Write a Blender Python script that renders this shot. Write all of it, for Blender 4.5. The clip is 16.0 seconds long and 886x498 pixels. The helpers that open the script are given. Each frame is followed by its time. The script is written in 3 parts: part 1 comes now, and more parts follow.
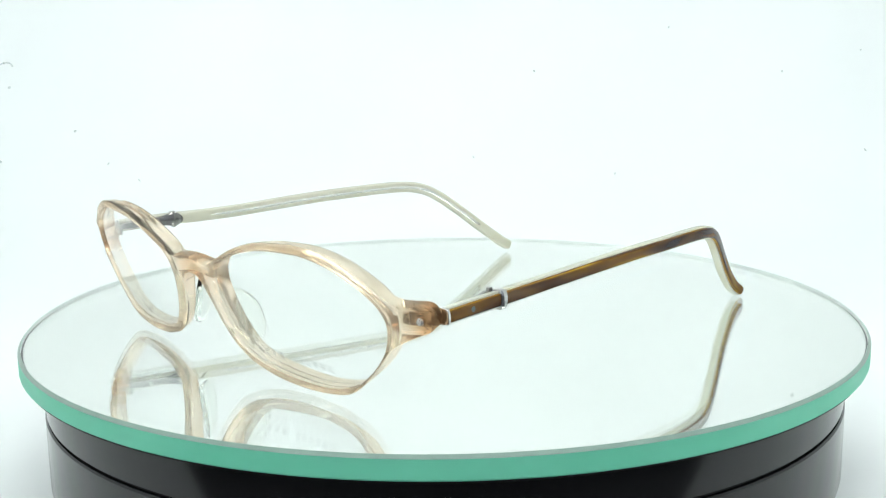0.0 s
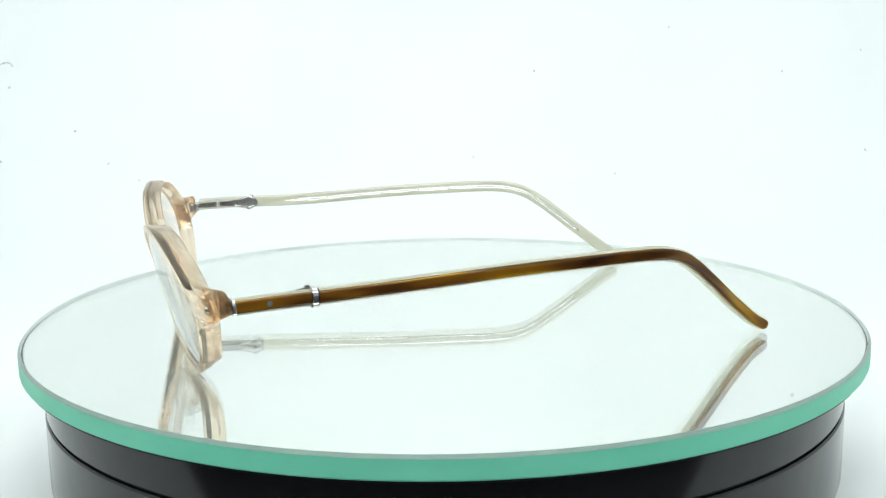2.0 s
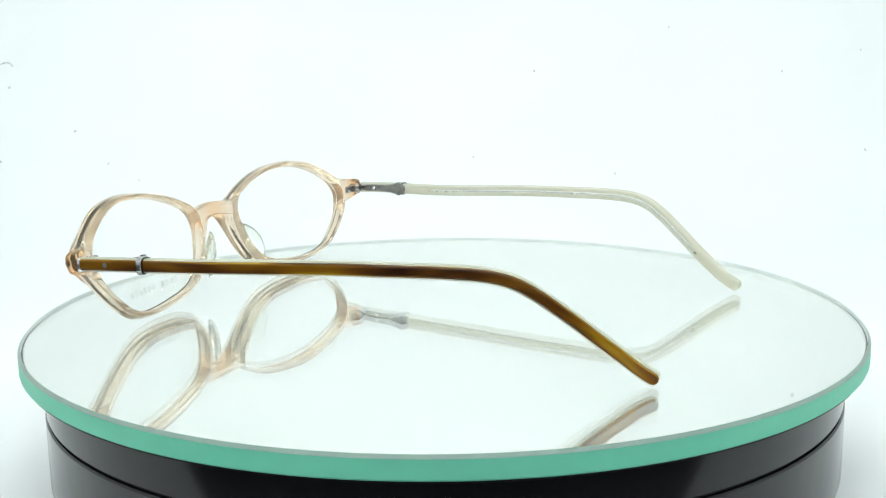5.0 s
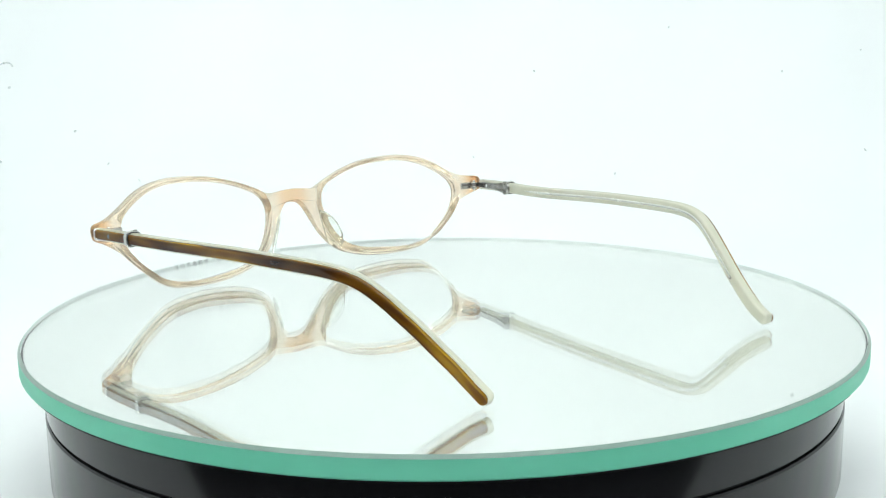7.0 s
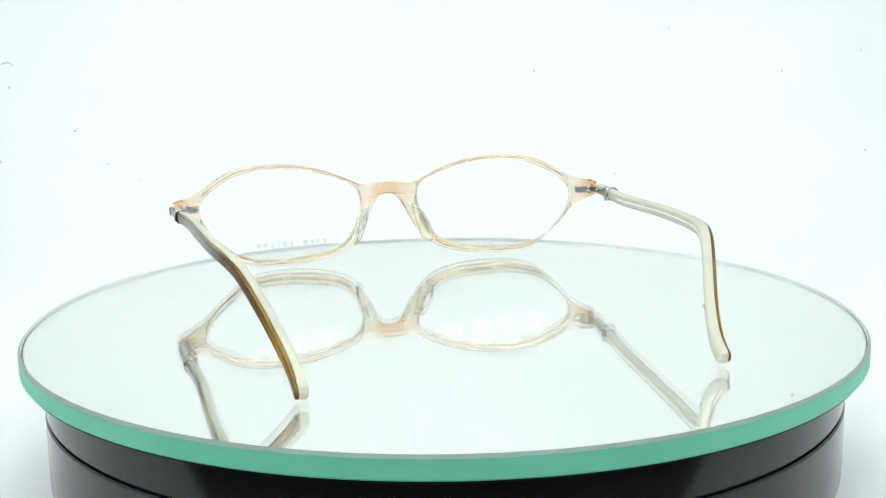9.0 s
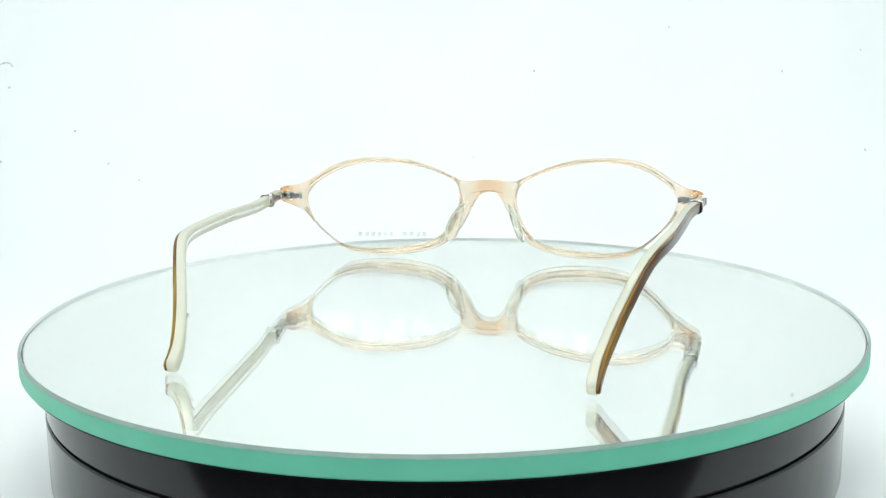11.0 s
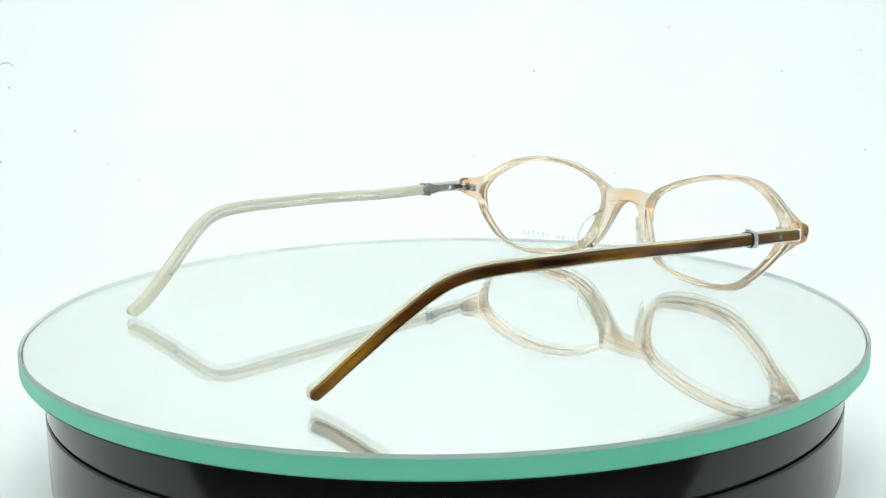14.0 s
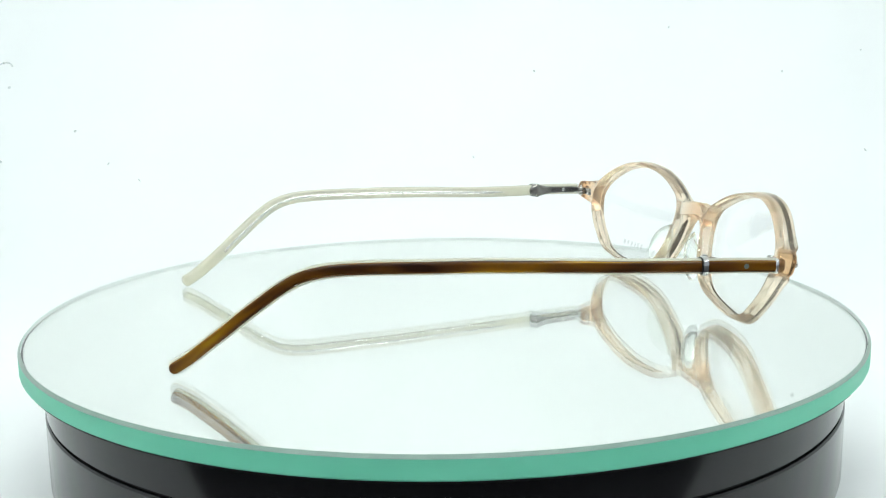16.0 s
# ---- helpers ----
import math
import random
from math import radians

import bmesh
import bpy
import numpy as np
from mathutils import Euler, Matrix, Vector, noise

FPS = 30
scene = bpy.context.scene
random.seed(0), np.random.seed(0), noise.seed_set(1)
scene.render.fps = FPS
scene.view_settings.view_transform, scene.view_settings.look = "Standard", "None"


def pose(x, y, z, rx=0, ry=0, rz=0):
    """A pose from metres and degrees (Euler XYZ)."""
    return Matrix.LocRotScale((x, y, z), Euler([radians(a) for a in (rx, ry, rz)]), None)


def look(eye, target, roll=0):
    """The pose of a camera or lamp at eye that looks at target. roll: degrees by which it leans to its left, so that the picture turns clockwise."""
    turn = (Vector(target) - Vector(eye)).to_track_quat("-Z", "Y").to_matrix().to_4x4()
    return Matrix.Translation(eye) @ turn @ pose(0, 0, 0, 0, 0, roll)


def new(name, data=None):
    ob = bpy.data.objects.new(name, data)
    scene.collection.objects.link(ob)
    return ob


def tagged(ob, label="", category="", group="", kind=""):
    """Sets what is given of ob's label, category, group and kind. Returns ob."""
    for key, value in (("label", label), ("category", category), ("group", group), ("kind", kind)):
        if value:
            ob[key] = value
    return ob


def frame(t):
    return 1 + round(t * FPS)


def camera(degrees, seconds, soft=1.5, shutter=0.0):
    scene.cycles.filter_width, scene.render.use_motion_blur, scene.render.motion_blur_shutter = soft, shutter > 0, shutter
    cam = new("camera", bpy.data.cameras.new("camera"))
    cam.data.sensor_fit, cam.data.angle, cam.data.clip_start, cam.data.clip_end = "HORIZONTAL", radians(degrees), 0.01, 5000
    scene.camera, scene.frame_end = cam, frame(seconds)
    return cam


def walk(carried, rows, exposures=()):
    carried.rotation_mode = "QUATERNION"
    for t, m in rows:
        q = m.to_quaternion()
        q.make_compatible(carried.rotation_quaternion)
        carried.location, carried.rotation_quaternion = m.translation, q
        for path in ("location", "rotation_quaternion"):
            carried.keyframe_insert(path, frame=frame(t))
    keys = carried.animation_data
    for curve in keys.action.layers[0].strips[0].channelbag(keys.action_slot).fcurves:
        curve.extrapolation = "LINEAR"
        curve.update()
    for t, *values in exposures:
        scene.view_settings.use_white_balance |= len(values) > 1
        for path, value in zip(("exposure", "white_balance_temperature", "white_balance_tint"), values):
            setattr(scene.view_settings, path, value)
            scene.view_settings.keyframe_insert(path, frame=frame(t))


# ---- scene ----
# ---- camera and path ----
cam = camera(43.26, 16.0, soft=1.25)
EYE = (0.0, -0.29337, 0.07209)
AIM = (0.0, -0.29337 + math.cos(radians(10.77)), 0.07209 - math.sin(radians(10.77)))
walk(cam, [(0.0, look(EYE, AIM, -0.75)), (16.0, look(EYE, AIM, -0.75))], exposures=[(0.0, 0.0), (16.0, 0.0)])

# ---- light ----
# even ambient fill in place of the unseen room, raised to lift dark streaks
world = bpy.data.worlds.new("room_fill")
world.use_nodes = True
world.node_tree.nodes["Background"].inputs[0].default_value = (0.8, 0.9, 1.0, 1)
world.node_tree.nodes["Background"].inputs[1].default_value = 0.62
scene.world = world
PANEL_GLOW = 2.08      # ceiling diffuser of the photo tent
BAR_GLOW = 13.0       # rows of square emitters on the bar along the tent's top front edge
CLOTH_GLOW = 0.08     # glow added to the backdrop cloth itself, which is no lamp

MM = 0.001
TURN_RATE = -13.0886  # degrees a second, clockwise from above


# ---- small helpers ----
def part(name, bm, mat, parent=None, label="", at=None, smooth=True):
    me = bpy.data.meshes.new(name)
    bm.normal_update()
    bm.to_mesh(me)
    bm.free()
    for m in (mat if isinstance(mat, (list, tuple)) else [mat]):
        me.materials.append(m)
    if smooth:
        for p in me.polygons:
            p.use_smooth = True
        me.set_sharp_from_angle(angle=radians(40))
    ob = new(name, me)
    if parent is not None:
        ob.parent = parent
    if at is not None:
        ob.matrix_basis = at
    if label:
        tagged(ob, label=label)
    return ob


def catmull(pts, n, closed=False):
    out, k = [], len(pts)
    for i in range(k if closed else k - 1):
        if closed:
            a, b, c, d = (pts[(i + j) % k] for j in (-1, 0, 1, 2))
        else:
            a, b, c, d = (pts[min(max(i + j, 0), k - 1)] for j in (-1, 0, 1, 2))
        for j in range(n):
            t = j / n
            out.append(tuple(0.5 * (2 * q + (r - p) * t + (2 * p - 5 * q + 4 * r - s) * t * t + (3 * q - p - 3 * r + s) * t ** 3)
                             for p, q, r, s in zip(a, b, c, d)))
    if not closed:
        out.append(tuple(pts[-1]))
    return out


def lathe(profile, n=192, closed=False, facing_up=False):
    """Turns a profile of (radius, height) about z."""
    bm = bmesh.new()
    rings = []
    for i in range(n):
        a = 2 * math.pi * i / n
        rings.append([bm.verts.new((r * math.cos(a), r * math.sin(a), z)) for r, z in profile])
    m = len(profile)
    for i in range(n):
        p, q = rings[i], rings[(i + 1) % n]
        for j in range(m if closed else m - 1):
            bm.faces.new((p[j], q[j], q[(j + 1) % m], p[(j + 1) % m]))
    bmesh.ops.remove_doubles(bm, verts=bm.verts, dist=1e-6)
    bmesh.ops.recalc_face_normals(bm, faces=bm.faces)
    if facing_up and sum(f.normal.z for f in bm.faces) < 0:
        bmesh.ops.reverse_faces(bm, faces=bm.faces)
    return bm


def loft(sections, caps=True, closed=False):
    """Joins rings of equal length into a skin."""
    bm = bmesh.new()
    rings = [[bm.verts.new(p) for p in s] for s in sections]
    n = len(rings[0])
    k = len(rings)
    for i in range(k if closed else k - 1):
        a, b = rings[i], rings[(i + 1) % k]
        for j in range(n):
            bm.faces.new((a[j], a[(j + 1) % n], b[(j + 1) % n], b[j]))
    if caps and not closed:
        bm.faces.new(rings[0][::-1])
        bm.faces.new(rings[-1])
    bmesh.ops.recalc_face_normals(bm, faces=bm.faces)
    return bm


def block(cx, cy, cz, sx, sy, sz, bevel=0.2, seg=2):
    """A bevelled block, in millimetres."""
    bm = bmesh.new()
    bmesh.ops.create_cube(bm, size=1.0)
    for v in bm.verts:
        v.co = Vector(((cx + v.co.x * sx) * MM, (cy + v.co.y * sy) * MM, (cz + v.co.z * sz) * MM))
    if bevel > 0:
        bmesh.ops.bevel(bm, geom=list(bm.edges), offset=bevel * MM, segments=seg, profile=0.5, affect="EDGES")
    return bm


def rod(a, b, r, n=16, bevel=0.0):
    """A round rod between two points in millimetres."""
    a, b = Vector(a), Vector(b)
    d = (b - a).normalized()
    u = d.orthogonal().normalized()
    w = d.cross(u)
    steps = [(0, r - bevel), (bevel, r), ((b - a).length - bevel, r), ((b - a).length, r - bevel)] if bevel else [(0, r), ((b - a).length, r)]
    return loft([[tuple((a + d * s + (u * math.cos(2 * math.pi * i / n) + w * math.sin(2 * math.pi * i / n)) * q) * MM) for i in range(n)]
                 for s, q in steps])


def side(bm, s):
    """Turns a part made for the +x side over to the side s."""
    if s < 0:
        for v in bm.verts:
            v.co.x = -v.co.x
        bmesh.ops.reverse_faces(bm, faces=bm.faces)
    return bm


# ---- materials ----
def material(name):
    m = bpy.data.materials.new(name)
    m.use_nodes = True
    nt = m.node_tree
    return m, nt, nt.nodes["Principled BSDF"], nt.nodes["Material Output"]


def node(nt, kind, **values):
    n = nt.nodes.new(kind)
    for k, v in values.items():
        n.inputs[k].default_value = v
    return n


def noise_on(nt, scale, stretch=(1, 1, 1), detail=4.0, distortion=0.0, space="Object"):
    co = nt.nodes.new("ShaderNodeTexCoord")
    mp = nt.nodes.new("ShaderNodeMapping")
    mp.inputs["Scale"].default_value = stretch
    nz = node(nt, "ShaderNodeTexNoise", Scale=scale, Detail=detail, Distortion=distortion)
    nt.links.new(co.outputs[space], mp.inputs["Vector"])
    nt.links.new(mp.outputs["Vector"], nz.inputs["Vector"])
    return nz


def ramp(nt, source, stops):
    r = nt.nodes.new("ShaderNodeValToRGB")
    while len(r.color_ramp.elements) < len(stops):
        r.color_ramp.elements.new(0.5)
    for e, (p, c) in zip(r.color_ramp.elements, stops):
        e.position, e.color = p, (*c, 1)
    nt.links.new(source, r.inputs["Fac"])
    return r


def bump(nt, bsdf, scale, strength, distance=0.0001, stretch=(1, 1, 1)):
    nz = noise_on(nt, scale, stretch)
    b = node(nt, "ShaderNodeBump", Strength=strength, Distance=distance)
    nt.links.new(nz.outputs["Fac"], b.inputs["Height"])
    nt.links.new(b.outputs["Normal"], bsdf.inputs["Normal"])


def mat_cloth():
    m, nt, p, out = material("white_tent_cloth")
    nz = noise_on(nt, 6.0)
    r = ramp(nt, nz.outputs["Fac"], [(0.3, (0.80, 0.83, 0.835)), (0.7, (0.84, 0.865, 0.87))])
    nt.links.new(r.outputs["Color"], p.inputs["Base Color"])
    p.inputs["Roughness"].default_value = 0.9
    # even emission added to brighten the sheet
    p.inputs["Emission Color"].default_value = (0.938, 0.99, 0.958, 1)
    p.inputs["Emission Strength"].default_value = CLOTH_GLOW
    return m


def mat_wall():
    m, nt, p, out = material("white_tent_side")
    nz = noise_on(nt, 5.0)
    r = ramp(nt, nz.outputs["Fac"], [(0.3, (0.80, 0.83, 0.83)), (0.7, (0.85, 0.87, 0.87))])
    nt.links.new(r.outputs["Color"], p.inputs["Base Color"])
    p.inputs["Roughness"].default_value = 0.9
    return m


def mat_panel():
    m, nt, p, out = material("lit_diffuser")
    p.inputs["Base Color"].default_value = (0.9, 0.9, 0.9, 1)
    p.inputs["Emission Color"].default_value = (0.938, 0.99, 0.958, 1)
    p.inputs["Emission Strength"].default_value = PANEL_GLOW
    return m


def mat_bar():
    m, nt, p, out = material("lit_square_emitter")
    p.inputs["Base Color"].default_value = (0.9, 0.9, 0.9, 1)
    p.inputs["Emission Color"].default_value = (0.938, 0.99, 0.958, 1)
    p.inputs["Emission Strength"].default_value = BAR_GLOW
    return m


def mat_glass(name, colour, rough=0.0, ior=1.5):
    m, nt, p, out = material(name)
    g = node(nt, "ShaderNodeBsdfGlass", Color=(*colour, 1), Roughness=rough, IOR=ior)
    nt.links.new(g.outputs["BSDF"], out.inputs["Surface"])
    return m


def mat_champagne():
    """Clear pale-peach acetate, polished, with a faint drift of colour."""
    m, nt, p, out = material("champagne_acetate")
    nz = noise_on(nt, 90.0, (1, 1, 0.5), 3.0)
    r = ramp(nt, nz.outputs["Fac"], [(0.3, (0.993, 0.914, 0.818)), (0.7, (0.995, 0.938, 0.864))])
    g = node(nt, "ShaderNodeBsdfGlass", Roughness=0.03, IOR=1.45)
    # deeper tint by |x| paints in the light absorbed along the solid end pieces
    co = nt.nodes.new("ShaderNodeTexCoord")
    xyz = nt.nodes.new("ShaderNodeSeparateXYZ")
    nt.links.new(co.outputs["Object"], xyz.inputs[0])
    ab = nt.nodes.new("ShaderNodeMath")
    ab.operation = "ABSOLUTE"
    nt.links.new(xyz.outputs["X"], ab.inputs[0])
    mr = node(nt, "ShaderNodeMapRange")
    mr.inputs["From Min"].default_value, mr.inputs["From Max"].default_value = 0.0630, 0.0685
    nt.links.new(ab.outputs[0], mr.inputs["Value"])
    # the solid bridge gets part of the same painted-in absorption
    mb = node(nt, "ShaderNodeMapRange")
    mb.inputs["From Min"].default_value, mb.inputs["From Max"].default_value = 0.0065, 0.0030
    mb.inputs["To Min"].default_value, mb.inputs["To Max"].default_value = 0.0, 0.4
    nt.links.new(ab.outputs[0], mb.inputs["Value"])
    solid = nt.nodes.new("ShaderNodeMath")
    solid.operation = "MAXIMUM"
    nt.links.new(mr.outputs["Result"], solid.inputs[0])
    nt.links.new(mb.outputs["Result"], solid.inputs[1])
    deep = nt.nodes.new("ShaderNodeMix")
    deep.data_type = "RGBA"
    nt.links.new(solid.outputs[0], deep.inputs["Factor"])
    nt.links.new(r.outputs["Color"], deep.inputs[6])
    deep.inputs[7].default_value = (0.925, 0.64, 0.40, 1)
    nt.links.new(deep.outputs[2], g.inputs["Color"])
    bz = noise_on(nt, 350.0, (1, 1, 1), 2.0)
    b = node(nt, "ShaderNodeBump", Strength=0.04, Distance=0.0003)
    nt.links.new(bz.outputs["Fac"], b.inputs["Height"])
    nt.links.new(b.outputs["Normal"], g.inputs["Normal"])
    t = node(nt, "ShaderNodeBsdfTranslucent", Color=(0.99, 0.86, 0.72, 1))
    mix = node(nt, "ShaderNodeMixShader", Fac=0.12)
    nt.links.new(g.outputs["BSDF"], mix.inputs[1])
    nt.links.new(t.outputs["BSDF"], mix.inputs[2])
    nt.links.new(mix.outputs["Shader"], out.inputs["Surface"])
    return m


def mat_tortoise(name, tone, glow):
    """Polished laminate: long amber and brown clouds with finer streaks along the temple."""
    m, nt, p, out = material(name)
    big = noise_on(nt, 1.0, (26, 190, 1), 2.0, 0.4, "UV")
    fine = noise_on(nt, 1.0, (15, 700, 1), 2.0, 0.3, "UV")
    mixv = nt.nodes.new("ShaderNodeMath")
    mixv.operation = "MULTIPLY_ADD"
    mixv.inputs[1].default_value = 0.2
    nt.links.new(fine.outputs["Fac"], mixv.inputs[0])
    sc = nt.nodes.new("ShaderNodeMath")
    sc.operation = "MULTIPLY_ADD"
    sc.inputs[1].default_value, sc.inputs[2].default_value = 0.64, 0.08
    nt.links.new(big.outputs["Fac"], sc.inputs[0])
    nt.links.new(sc.outputs[0], mixv.inputs[2])
    # edges coloured lighter, for light that shines through the thin veneer there
    co = nt.nodes.new("ShaderNodeTexCoord")
    xyz = nt.nodes.new("ShaderNodeSeparateXYZ")
    nt.links.new(co.outputs["UV"], xyz.inputs[0])
    mid = node(nt, "ShaderNodeMath")
    mid.operation = "SUBTRACT"
    mid.inputs[1].default_value = 0.0024
    nt.links.new(xyz.outputs["Y"], mid.inputs[0])
    off = node(nt, "ShaderNodeMath")
    off.operation = "ABSOLUTE"
    nt.links.new(mid.outputs[0], off.inputs[0])
    lift = node(nt, "ShaderNodeMapRange")
    lift.inputs["From Min"].default_value, lift.inputs["From Max"].default_value = 0.0009, 0.0021
    lift.inputs["To Min"].default_value, lift.inputs["To Max"].default_value = 0.0, 0.02
    nt.links.new(off.outputs[0], lift.inputs["Value"])
    both = node(nt, "ShaderNodeMath")
    nt.links.new(mixv.outputs[0], both.inputs[0])
    nt.links.new(lift.outputs["Result"], both.inputs[1])
    # the colour darkens a little towards the tip
    tip = node(nt, "ShaderNodeMapRange")
    tip.inputs["From Min"].default_value, tip.inputs["From Max"].default_value = 0.070, 0.115
    tip.inputs["To Min"].default_value, tip.inputs["To Max"].default_value = 0.0, -0.025
    nt.links.new(xyz.outputs["X"], tip.inputs["Value"])
    total = node(nt, "ShaderNodeMath")
    nt.links.new(both.outputs[0], total.inputs[0])
    nt.links.new(tip.outputs["Result"], total.inputs[1])
    r = ramp(nt, total.outputs[0], [(0.39 + tone, (0.030, 0.007, 0.001)), (0.455 + tone, (0.115, 0.040, 0.003)), (0.51 + tone, (0.26, 0.108, 0.003)), (0.58 + tone, (0.62, 0.37, 0.012))])
    nt.links.new(r.outputs["Color"], p.inputs["Base Color"])
    p.inputs["Roughness"].default_value = 0.07
    p.inputs["IOR"].default_value = 1.48
    p.inputs["Coat Weight"].default_value = 0.1
    p.inputs["Coat Roughness"].default_value = 0.04
    t = nt.nodes.new("ShaderNodeBsdfTranslucent")
    nt.links.new(r.outputs["Color"], t.inputs["Color"])
    mix = node(nt, "ShaderNodeMixShader", Fac=glow)
    nt.links.new(p.outputs["BSDF"], mix.inputs[1])
    nt.links.new(t.outputs["BSDF"], mix.inputs[2])
    nt.links.new(mix.outputs["Shader"], out.inputs["Surface"])
    return m


def mat_cream():
    """Milky, half clear acetate."""
    m, nt, p, out = material("cream_acetate")
    nz = noise_on(nt, 1.0, (300, 50, 300), 3.0)
    r = ramp(nt, nz.outputs["Fac"], [(0.3, (0.96, 0.95, 0.80)), (0.7, (0.98, 0.97, 0.86))])
    nt.links.new(r.outputs["Color"], p.inputs["Base Color"])
    p.inputs["Roughness"].default_value = 0.1
    p.inputs["IOR"].default_value = 1.49
    t = nt.nodes.new("ShaderNodeBsdfTranslucent")
    nt.links.new(r.outputs["Color"], t.inputs["Color"])
    mix = node(nt, "ShaderNodeMixShader", Fac=0.4)
    nt.links.new(p.outputs["BSDF"], mix.inputs[1])
    nt.links.new(t.outputs["BSDF"], mix.inputs[2])
    g = node(nt, "ShaderNodeBsdfGlass", Color=(0.98, 0.98, 0.90, 1), Roughness=0.04, IOR=1.49)
    clear = node(nt, "ShaderNodeMixShader", Fac=0.25)
    nt.links.new(mix.outputs["Shader"], clear.inputs[1])
    nt.links.new(g.outputs["BSDF"], clear.inputs[2])
    nt.links.new(clear.outputs["Shader"], out.inputs["Surface"])
    return m


def mat_metal(name, colour, rough):
    m, nt, p, out = material(name)
    p.inputs["Base Color"].default_value = (*colour, 1)
    p.inputs["Metallic"].default_value = 1.0
    nz = noise_on(nt, 900.0)
    r = ramp(nt, nz.outputs["Fac"], [(0.3, (rough * 0.7,) * 3), (0.7, (rough * 1.4,) * 3)])
    nt.links.new(r.outputs["Color"], p.inputs["Roughness"])
    return m


def mat_edge():
    """Ground green edge of float glass, lit from within the plate."""
    m, nt, p, out = material("green_glass_edge")
    nz = noise_on(nt, 60.0, (1, 1, 3), 4.0)
    r = ramp(nt, nz.outputs["Fac"], [(0.3, (0.29, 0.84, 0.635)), (0.7, (0.32, 0.88, 0.675))])
    nt.links.new(r.outputs["Color"], p.inputs["Base Color"])
    p.inputs["Roughness"].default_value = 0.25
    t = nt.nodes.new("ShaderNodeBsdfTranslucent")
    nt.links.new(r.outputs["Color"], t.inputs["Color"])
    mix = node(nt, "ShaderNodeMixShader", Fac=0.5)
    nt.links.new(p.outputs["BSDF"], mix.inputs[1])
    nt.links.new(t.outputs["BSDF"], mix.inputs[2])
    nt.links.new(mix.outputs["Shader"], out.inputs["Surface"])
    return m


def mat_plain(name, colour, rough, spec=0.5, grain=0.0, scale=400.0):
    m, nt, p, out = material(name)
    nz = noise_on(nt, scale)
    lo, hi = tuple(c * (1 - grain) for c in colour), tuple(min(1, c * (1 + grain)) for c in colour)
    r = ramp(nt, nz.outputs["Fac"], [(0.3, lo), (0.7, hi)])
    nt.links.new(r.outputs["Color"], p.inputs["Base Color"])
    p.inputs["Roughness"].default_value = rough
    p.inputs["Specular IOR Level"].default_value = spec
    return m


def mat_print():
    """Thin grey ink that lets most of the light through."""
    m, nt, p, out = material("faint_grey_print")
    p.inputs["Base Color"].default_value = (0.35, 0.37, 0.38, 1)
    p.inputs["Roughness"].default_value = 0.6
    t = nt.nodes.new("ShaderNodeBsdfTransparent")
    mix = node(nt, "ShaderNodeMixShader", Fac=0.86)
    nt.links.new(p.outputs["BSDF"], mix.inputs[1])
    nt.links.new(t.outputs["BSDF"], mix.inputs[2])
    nt.links.new(mix.outputs["Shader"], out.inputs["Surface"])
    return m


def mat_backing():
    """Silvered coat under the glass, a little milky."""
    m, nt, p, out = material("silvered_mirror_coat")
    p.inputs["Base Color"].default_value = (0.66, 0.70, 0.68, 1)
    p.inputs["Roughness"].default_value = 0.9
    g = node(nt, "ShaderNodeBsdfGlossy", Color=(0.99, 1.0, 0.975, 1), Roughness=0.0)
    mix = node(nt, "ShaderNodeMixShader", Fac=0.81)
    nt.links.new(p.outputs["BSDF"], mix.inputs[1])
    nt.links.new(g.outputs["BSDF"], mix.inputs[2])
    nt.links.new(mix.outputs["Shader"], out.inputs["Surface"])
    return m


CLOTH, WALL, PANEL, BAR = mat_cloth(), mat_wall(), mat_panel(), mat_bar()
PLATE = mat_glass("clear_plate_glass", (0.99, 0.998, 0.994), 0.0, 1.52)
MIRROR = mat_backing()
EDGE = mat_edge()
CHAMFER = mat_plain("frosted_green_chamfer", (0.24, 0.34, 0.29), 0.3, 0.5, 0.05)
LINING = mat_plain("pale_edge_light", (0.76, 0.83, 0.80), 0.6, 0.2, 0.01)
ARRIS = mat_plain("grey_arris", (0.72, 0.78, 0.77), 0.4, 0.5, 0.1)
BLACK = mat_plain("black_gloss_plastic", (0.005, 0.005, 0.006), 0.12, 0.36, 0.2)
# also blackens the rings drawn for shade in the collars
SEAM = mat_plain("black_plastic_and_gap_shade", (0.004, 0.004, 0.004), 0.6, 0.3, 0.2)
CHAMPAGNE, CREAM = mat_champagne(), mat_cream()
AMBER = mat_tortoise("amber_tortoise_acetate", 0.0, 0.34)
TORTOISE = mat_tortoise("dark_tortoise_acetate", 0.018, 0.32)
LENS = mat_glass("clear_coated_lens", (0.998, 1.0, 0.999), 0.0, 1.25)
PAD = mat_glass("clear_pad_acetate", (0.985, 0.992, 0.975), 0.03, 1.32)
CHROME = mat_metal("chrome", (0.80, 0.80, 0.79), 0.08)
STEEL = mat_metal("steel", (0.52, 0.51, 0.48), 0.2)
WIRE = mat_metal("pale_steel_wire", (0.86, 0.86, 0.82), 0.22)
COLLAR = mat_metal("polished_steel", (0.56, 0.55, 0.53), 0.1)
BRONZE = mat_metal("dark_polished_steel", (0.28, 0.27, 0.255), 0.12)
DARK_STEEL = mat_metal("dark_steel", (0.46, 0.44, 0.41), 0.22)
PEARL = mat_plain("pearl_inlay", (0.13, 0.15, 0.11), 0.35, 0.4, 0.1)
PRINT = mat_print()
